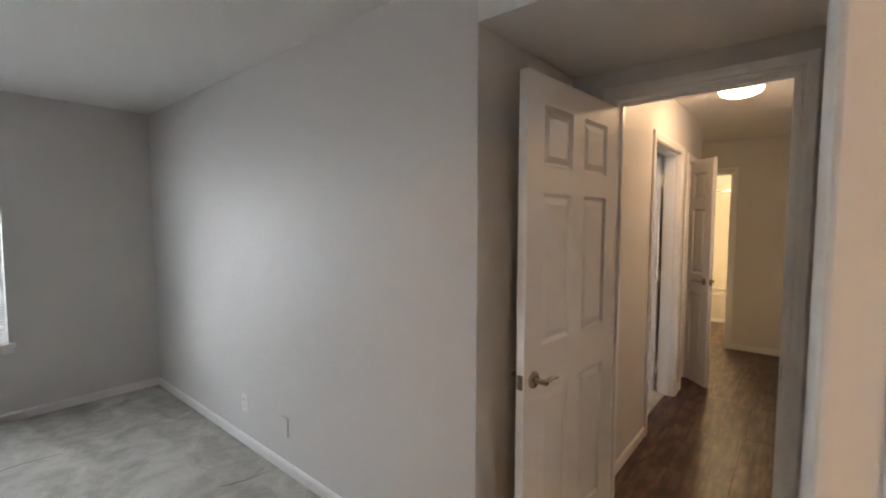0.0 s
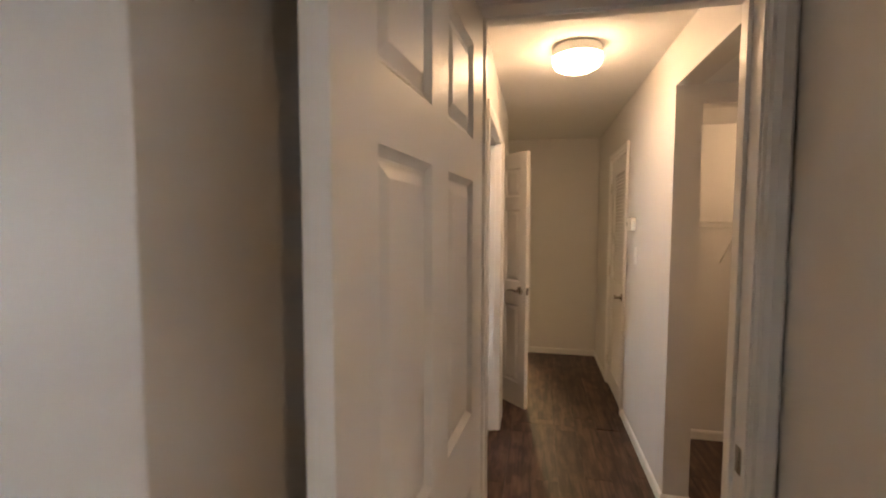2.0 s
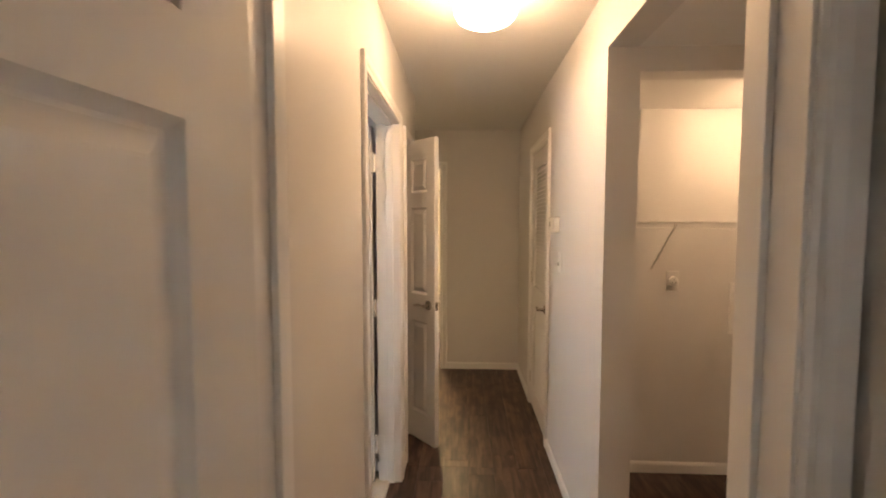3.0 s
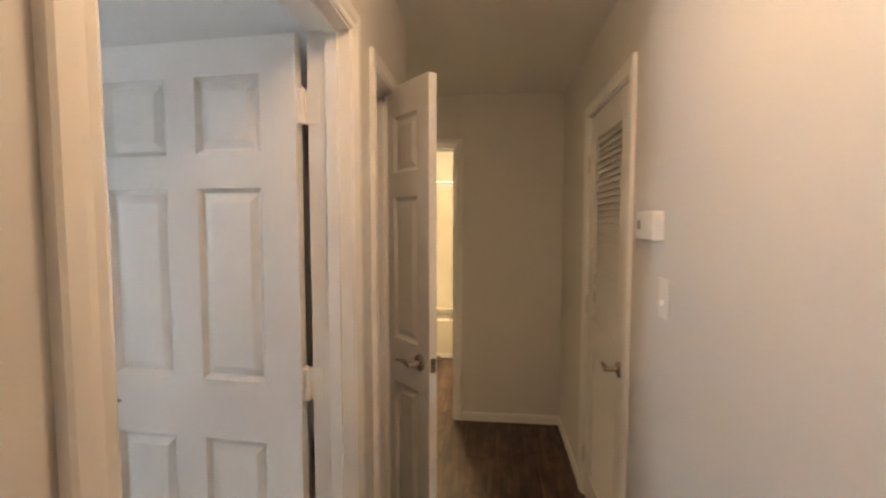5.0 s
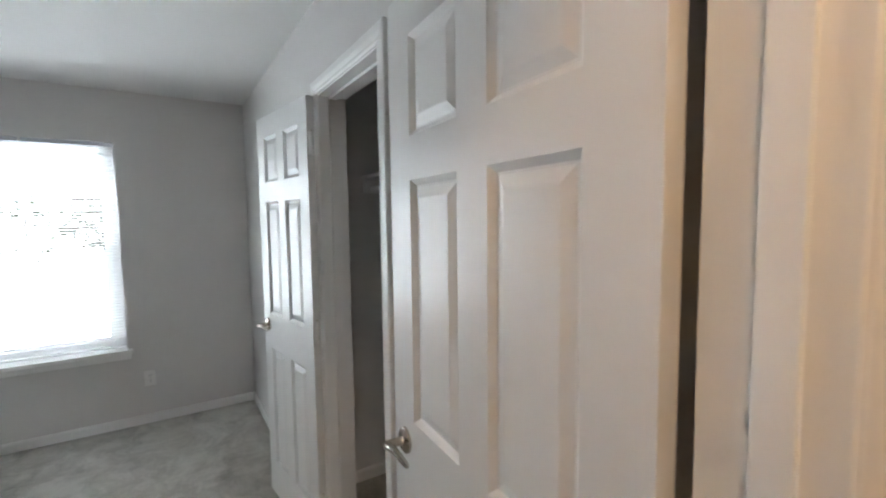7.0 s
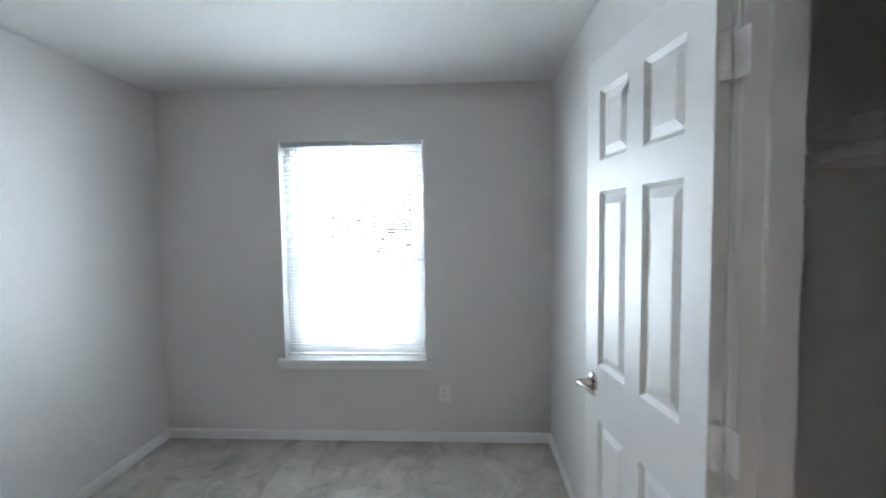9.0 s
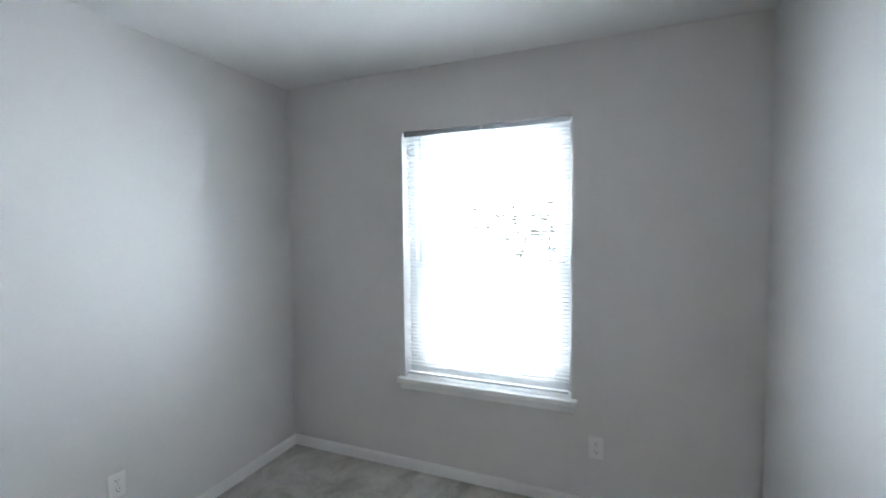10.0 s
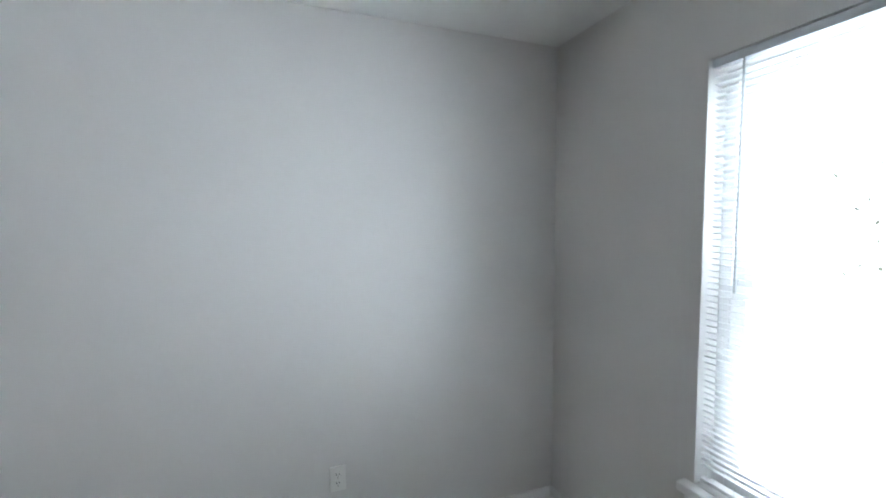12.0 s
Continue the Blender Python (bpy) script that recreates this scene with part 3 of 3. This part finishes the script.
def blind(x, y0, y1, z0, z1, tilt):
    ob = root("window_blind", pose(x, y0, z0), "lowered white vinyl mini blind before a bright window", "blind")
    w, h = y1 - y0, z1 - z0
    part("headrail", box(bmesh.new(), (-0.034, 0.006, h - 0.031), (-0.006, w - 0.006, h - 0.004), 0.002), M_RAIL, ob, "grey metal headrail")
    part("valance_clip", box(bmesh.new(), (-0.006, w / 2 - 0.008, h - 0.033), (-0.003, w / 2 + 0.008, h - 0.003), 0.001), M_PLASTIC, ob)
    bm = bmesh.new()
    n = 5
    top, bot = [], []
    for i in range(n):
        u = i / (n - 1) * 2 - 1
        xx, zz = u * 0.0125, 0.0028 * (1 - u * u)
        for row, dz in ((top, 0.0005), (bot, -0.0005)):
            row.append((bm.verts.new((xx, 0.012, zz + dz)), bm.verts.new((xx, w - 0.012, zz + dz))))
    for row in (top, bot):
        for a, b in zip(row, row[1:]):
            bm.faces.new((a[0], b[0], b[1], a[1]))
    for i in (0, n - 1):
        bm.faces.new((top[i][0], bot[i][0], bot[i][1], top[i][1]))
    me = mesh_of("slat", bm, M_BLIND)
    pitch = 0.0215
    k = int((h - 0.085) / pitch)
    for i in range(k):
        s = new("slat", me)
        s.parent = ob
        s.location = (-0.021, 0, h - 0.045 - i * pitch)
        s.rotation_euler = (radians(random.uniform(-0.12, 0.12)), radians(tilt + random.uniform(-2, 2)), 0)
    part("bottom_rail", box(bmesh.new(), (-0.033, 0.011, 0.016), (-0.009, w - 0.011, 0.030), 0.003), M_BLIND, ob)
    for f in (0.14, 0.5, 0.86):
        part("ladder_cord", tube(bmesh.new(), [(-0.0065, w * f, 0.03), (-0.0065, w * f, h - 0.03)], 0.0008, 6), M_WIRE, ob)
    part("wand", tube(bmesh.new(), [(-0.004, 0.115, h - 0.03), (-0.002, 0.113, 0.72), (-0.002, 0.113, 0.70)], [0.0035, 0.0035, 0.005], 8), M_WAND, ob, "clear tilt wand")
    for yy, zz in ((w - 0.135, 0.30), (w - 0.16, 0.155)):
        cord = part("pull_cord", tube(bmesh.new(), [(-0.004, yy, h - 0.03), (-0.002, yy, zz + 0.02)], 0.0009, 6), M_WIRE, ob)
        part("tassel", tube(bmesh.new(), [(-0.002, yy, zz + 0.026), (-0.002, yy, zz + 0.018), (-0.002, yy, zz)], [0.003, 0.005, 0.0075], 10), M_GREY, cord, "grey cord tassel", True)
    return ob


for i, (x, (y0, y1, z0, z1), tilt) in enumerate(((AX, WIN_A, 22), (BX, WIN_B, -12))):
    window(f"window_{i + 1}", x, y0, y1, z0, z1)
    blind(x, y0 + 0.003, y1 - 0.003, z0 + 0.012, z1, tilt)


# ---- lamps ----
def ceiling_lamp(x, y, z, mat, label, r=0.128):
    ob = root("ceiling_lamp", pose(x, y, z), label, "ceiling lamp")
    part("base", lathe(bmesh.new(), [(r * 0.93, 0), (r * 0.985, -0.008), (r, -0.050), (r * 0.80, -0.053)]), M_TRIM, ob, "white painted metal base", True)
    part("shade", lathe(bmesh.new(), [(r * 0.80, -0.0535), (r * 0.96, -0.056), (r * 0.99, -0.066), (r * 0.975, -0.081), (r * 0.88, -0.100), (r * 0.65, -0.115), (r * 0.34, -0.123), (0.004, -0.125)]), mat, ob, "glowing white glass shade", True)
    return ob


ceiling_lamp(-0.552, 4.27, CEIL, M_HALL_LAMP, "lit flush ceiling lamp with a white glass shade")
ceiling_lamp(-1.1, 7.7, CEIL, M_BATH_LAMP, "lit flush bathroom ceiling lamp", 0.14)
# added fill, out of view: throws warm light on the first door and its recess
ceiling_lamp(1.1, -0.5, CEIL, M_FILL_LAMP, "unseen lamp added to warm the door recess", 0.14)
bulb = root("lampholder", pose(0.93, 4.60, 2.15), "lit bare bulb lampholder with a pull chain", "lamp")
part("holder", lathe(bmesh.new(), [(0.055, 0), (0.057, -0.012), (0.04, -0.03), (0.028, -0.045)], n=28), M_PLASTIC, bulb, "white porcelain holder", True)
part("bulb", lathe(bmesh.new(), [(0.014, -0.0455), (0.02, -0.06), (0.045, -0.085), (0.06, -0.115), (0.052, -0.15), (0.03, -0.17), (0.003, -0.177)], n=28), M_LAUNDRY_LAMP, bulb, "glowing bulb", True)
chain = part("pull_chain", tube(bmesh.new(), [(-0.066, 0, -0.01), (-0.068, 0, -0.25), (-0.068, 0.03, -0.52)], 0.0018, 6), M_WIRE, bulb)
part("pull_knob", tube(bmesh.new(), [(-0.068, 0.03, -0.515), (-0.068, 0.03, -0.53), (-0.068, 0.03, -0.56)], [0.004, 0.009, 0.010], 10), M_BRASS, chain, "wooden pull knob", True)


# ---- fixtures on the walls ----
def outlet(m, label="white duplex wall outlet"):
    """A duplex outlet in the plane y 0 that looks along -y."""
    ob = root("outlet", m, label, "outlet", "wall outlets")
    part("cover_plate", box(bmesh.new(), (-0.036, -0.008, -0.058), (0.036, 0, 0.058), 0.003), M_PLASTIC, ob)
    for zc in (-0.02, 0.02):
        face = part("socket", box(bmesh.new(), (-0.017, -0.0105, zc - 0.0145), (0.017, -0.0075, zc + 0.0145), 0.001), M_PLASTIC, ob)
        for dx, hh in ((-0.0065, 0.0045), (0.0065, 0.0035)):
            part("slot", box(bmesh.new(), (dx - 0.0012, -0.0115, zc + 0.002 - hh), (dx + 0.0012, -0.0104, zc + 0.002 + hh)), M_DARK, face)
        part("slot", box(bmesh.new(), (-0.002, -0.0115, zc - 0.011), (0.002, -0.0104, zc - 0.0075)), M_DARK, face)
    part("screw", tube(bmesh.new(), [(0, -0.008, 0), (0, -0.0092, 0)], 0.003, 10), M_STEEL, ob)
    return ob


outlet(pose(-3.0, AY, 0.289))
outlet(pose(BX, 4.26, 0.348, 0, 0, 90))
outlet(pose(-3.577, BY0 + 0.002, 0.361, 0, 0, 180))
plate = root("cable_plate", pose(-2.505, AY, 0.28), "blank wall cover plate painted over in wall colour", "wall plate")
part("cover_plate", box(bmesh.new(), (-0.034, -0.013, -0.057), (0.034, 0, 0.057), 0.002), M_WALL, plate, "painted-over cover plate")
part("screw", tube(bmesh.new(), [(0, -0.012, 0.042), (0, -0.0145, 0.042)], 0.003, 10), M_WALL, plate)

thermo = root("thermostat", pose(HR, 5.09, 1.488, 0, 0, -90), "white wall thermostat with a small grey display", "thermostat")
part("body", box(bmesh.new(), (-0.078, -0.034, -0.046), (0.078, 0, 0.046), 0.006), M_PLASTIC, thermo)
part("display", box(bmesh.new(), (-0.056, -0.0352, -0.012), (-0.036, -0.0335, 0.018), 0.0008), M_GREY, thermo, "grey display")
for k in (0.0, 0.022):
    part("button", box(bmesh.new(), (0.0, -0.036, k - 0.02), (0.016, -0.0335, k - 0.008), 0.001), M_PLASTIC, thermo)
switch = root("light_switch", pose(HR, 4.992, 1.272, 0, 0, -90), "white toggle light switch with a cover plate", "switch")
part("cover_plate", box(bmesh.new(), (-0.038, -0.006, -0.06), (0.038, 0, 0.06), 0.003), M_PLASTIC, switch)
part("toggle", box(bmesh.new(), (-0.005, -0.02, -0.02), (0.005, -0.005, -0.004), 0.0015), M_PLASTIC, switch)

# ---- laundry closet ----
shelf = root("wire_shelf", pose(0.04, 5.05, 1.50), "white coated wire shelf on wall brackets", "shelf")
for yy, zz in ((-0.005, 0.0), (-0.15, 0.0), (-0.30, 0.0), (-0.302, -0.028)):
    part("rail", tube(bmesh.new(), [(0.03, yy, zz), (1.55, yy, zz)], 0.0032, 8), M_WIRE, shelf)
cross = mesh_of("cross_wire", tube(bmesh.new(), [(0, -0.004, 0.003), (0, -0.30, 0.003), (0, -0.303, -0.028)], 0.0015, 6), M_WIRE)
for i in range(60):
    c = new("cross_wire", cross)
    c.parent = shelf
    c.location = (0.035 + i * 0.0255, 0, 0)
for xx in (0.42, 1.12):
    part("brace", tube(bmesh.new(), [(xx, -0.29, -0.004), (xx, -0.004, -0.27)], 0.005, 8), M_WIRE, shelf)
dryer = root("dryer_outlet", pose(0.585, 5.05, 1.16), "white round dryer outlet on the wall", "outlet")
part("cover_plate", box(bmesh.new(), (-0.036, -0.005, -0.058), (0.036, 0, 0.058), 0.003), M_PLASTIC, dryer)
part("socket", tube(bmesh.new(), [(0, -0.004, 0), (0, -0.02, 0), (0, -0.022, 0)], [0.027, 0.026, 0.022], 24), M_PLASTIC, dryer, "", True)
for a in (90, 210, 330):
    part("slot", box(bmesh.new(), (0.011 * math.cos(radians(a)) - 0.002, -0.0235, 0.011 * math.sin(radians(a)) - 0.004), (0.011 * math.cos(radians(a)) + 0.002, -0.0215, 0.011 * math.sin(radians(a)) + 0.004)), M_DARK, dryer)
wb = root("washer_box", pose(1.06, 5.05, 1.0), "white recessed washer valve box with taps", "valve box")
bm = bmesh.new()
for lo, hi in (((-0.15, -0.012, 0.10), (0.15, 0, 0.15)), ((-0.15, -0.012, -0.15), (0.15, 0, -0.10)), ((-0.15, -0.012, -0.10), (-0.095, 0, 0.10)), ((0.095, -0.012, -0.10), (0.15, 0, 0.10))):
    box(bm, lo, hi, 0.002)
part("frame", bm, M_PLASTIC, wb)
# no real hollow: the grey colour paints its shade
part("recess", box(bmesh.new(), (-0.095, -0.004, -0.10), (0.095, -0.001, 0.10)), M_GREY, wb, "flat grey plate painting the shade inside the box")
for xx in (-0.07, 0.06):
    valve = part("valve", tube(bmesh.new(), [(xx, -0.02, -0.09), (xx, -0.02, -0.02), (xx, -0.02, 0.0)], [0.011, 0.011, 0.014], 12), M_BRASS, wb, "brass valve", True)
    part("tap_handle", tube(bmesh.new(), [(xx - 0.02, -0.035, 0.008), (xx, -0.03, 0.012), (xx + 0.02, -0.035, 0.008)], [0.006, 0.008, 0.006], 10), M_BLUE, valve, "dark tap handle", True)

# ---- bedroom closet ----
cs = root("closet_shelf", pose(-3.16, 5.72, 1.725), "white painted closet shelf with a hanging rod", "shelf")
part("board", box(bmesh.new(), (0.001, -0.39, 0.0), (1.37, -0.001, 0.019), 0.002), M_TRIM, cs)
part("cleat", box(bmesh.new(), (0.001, -0.38, -0.075), (0.019, -0.02, -0.001), 0.002), M_TRIM, cs)
part("rod", tube(bmesh.new(), [(0.02, -0.33, -0.055), (1.37, -0.33, -0.055)], 0.016, 16), M_TRIM, cs, "white hanging rod", True)

# ---- bathroom tub ----
tub = root("bathtub", pose(-2.19, 8.35, 0), "cream enamelled bathtub with a tall surround", "bathtub")
bm = bmesh.new()
box(bm, (0, 0, 0.0), (2.28, 0.05, 0.42), 0.015)
box(bm, (0, 0.02, 0.38), (2.28, 0.10, 0.42), 0.015)
box(bm, (0, 0.66, 0.38), (2.28, 0.748, 0.42), 0.015)
box(bm, (0, 0.05, 0.05), (2.28, 0.70, 0.09), 0.01)
part("tub_body", bm, M_TUB, tub)
part("kick_trim", box(bmesh.new(), (0, -0.012, 0), (2.28, 0, 0.045), 0.004), M_TRIM, tub)
part("surround", box(bmesh.new(), (0, 0.735, 0.421), (2.28, 0.748, 1.90), 0.004), M_TUB, tub)
rod = part("curtain_rod", tube(bmesh.new(), [(0, 0.02, 1.93), (2.28, 0.02, 1.93)], 0.0125, 14), M_NICKEL, tub, "shower curtain rod", True)

# ---- outdoors ----
tagged(part("ground", box(bmesh.new(), (-600, -600, -3.2), (600, 600, -3.0)), M_GROUND), "grass ground far below the windows", "ground", "", "structure")
back = bmesh.new()
box(back, (-9.0, -6, -2.9), (-8.95, 11, 8))
tagged(part("backdrop", back, M_DAY), "bright overexposed daylight beyond the windows", "sky", "", "structure")


def tree(x, y, z0, z1, seed):
    rng = random.Random(seed)
    ob = root("tree", pose(x, y, z0), "sparse leafy tree outside the bedroom window", "tree")
    h = z1 - z0
    bm = tube(bmesh.new(), [(0, 0, 0), (0.05, 0.04, h * 0.5), (0.0, 0.1, h * 0.86)], [0.03, 0.02, 0.008], 10)
    lv = bmesh.new()
    for i in range(26):
        zz = h * rng.uniform(0.645, 0.775)
        a = rng.gauss(-1.57, 0.5)
        L = rng.uniform(0.8, 2.9)
        p0 = Vector((0.02, 0.08, zz))
        p1 = p0 + Vector((math.cos(a) * 0.35, math.sin(a), 0.03)) * L
        tube(bm, [p0, (p0 + p1) / 2 + Vector((0, 0, 0.05)), p1], [0.012, 0.007, 0.003], 6)
        for j in range(60):
            c = p0.lerp(p1, rng.uniform(0.3, 1.05)) + Vector([rng.gauss(0, 0.06) for _ in range(3)])
            d = Vector([rng.gauss(0, 1) for _ in range(3)]).normalized() * 0.05
            e = d.cross(Vector((rng.gauss(0, 1), 0.3, 1))).normalized() * 0.02
            lv.faces.new([lv.verts.new(c + v) for v in (-d, e, d, -e)])
    part("trunk", bm, M_BARK, ob)
    part("crown", lv, M_LEAF, ob, "thin crown of small leaves")


tree(-7.6, 4.7, -3.0, 3.3, 4)

# ---- creases in the carpet ----
# the carpet stays flat; a dark strip paints each crease's shade
def crease(a, b, bend):
    mid = ((a[0] + b[0]) / 2 + bend, (a[1] + b[1]) / 2, 0.0015)
    bm = tube(bmesh.new(), [(*a, 0.0), ((a[0] + mid[0]) / 2 + bend * 0.3, (a[1] + mid[1]) / 2, 0.0015), mid, (*b, 0.0)], [0.001, 0.0035, 0.0025, 0.001], 6, 0.5)
    tagged(part("carpet_crease", bm, M_CREASE), "thin dark strip painting the shade of a carpet crease", "crease", "", "structure")


for a, b, bend in (((-4.09, 4.40), (-4.0, 4.80), 0.03), ((-3.92, 3.86), (-3.95, 4.08), -0.02), ((-3.83, 4.18), (-3.80, 4.42), 0.02), ((-3.79, 1.0), (-3.79, 1.36), -0.03), ((-2.66, 1.84), (-2.59, 2.10), 0.02)):
    crease(a, b, bend)

# ---- hall floor planks ----
PW, PL = 0.152, 1.22
plank_meshes = {}


def plank(x0, x1, y0, y1):
    key = (round(x1 - x0, 3), round(y1 - y0, 3))
    if key not in plank_meshes:
        bm = bmesh.new()
        w, l = key
        g = 0.0003
        v = [[bm.verts.new(p) for p in ((g + i, g + i, z), (w - g - i, g + i, z), (w - g - i, l - g - i, z), (g + i, l - g - i, z))] for i, z in ((0, -0.012), (0, -0.0007), (0.0009, 0.0))]
        for a, b in zip(v, v[1:]):
            for k in range(4):
                bm.faces.new((a[k], a[(k + 1) % 4], b[(k + 1) % 4], b[k]))
        bm.faces.new(v[-1])
        plank_meshes[key] = mesh_of("plank", bm, M_WOOD)
    ob = new("plank", plank_meshes[key])
    ob.parent = floor_hall
    ob.location = (x0, y0, 0.0)


def planks(x0, x1, y0, y1):
    i, x = 0, x0
    while x < x1 - 0.02:
        xe = min(x + PW, x1)
        y = y0 - ((i * 0.47) % 1.0) * PL
        while y < y1 - 0.01:
            a, b = max(y, y0), min(y + PL, y1)
            if b - a > 0.03:
                plank(x, xe, a, b)
            y += PL
        x = xe
        i += 1


planks(HL - 0.06, 1.6, HY0 + 0.03, 5.05)
planks(HL - 0.06, 0.02, 5.05, HEND + T)
planks(-2.2, HL - 0.06, 5.73, HEND + T)
planks(-2.2, 0.1, HEND + T, 8.35)
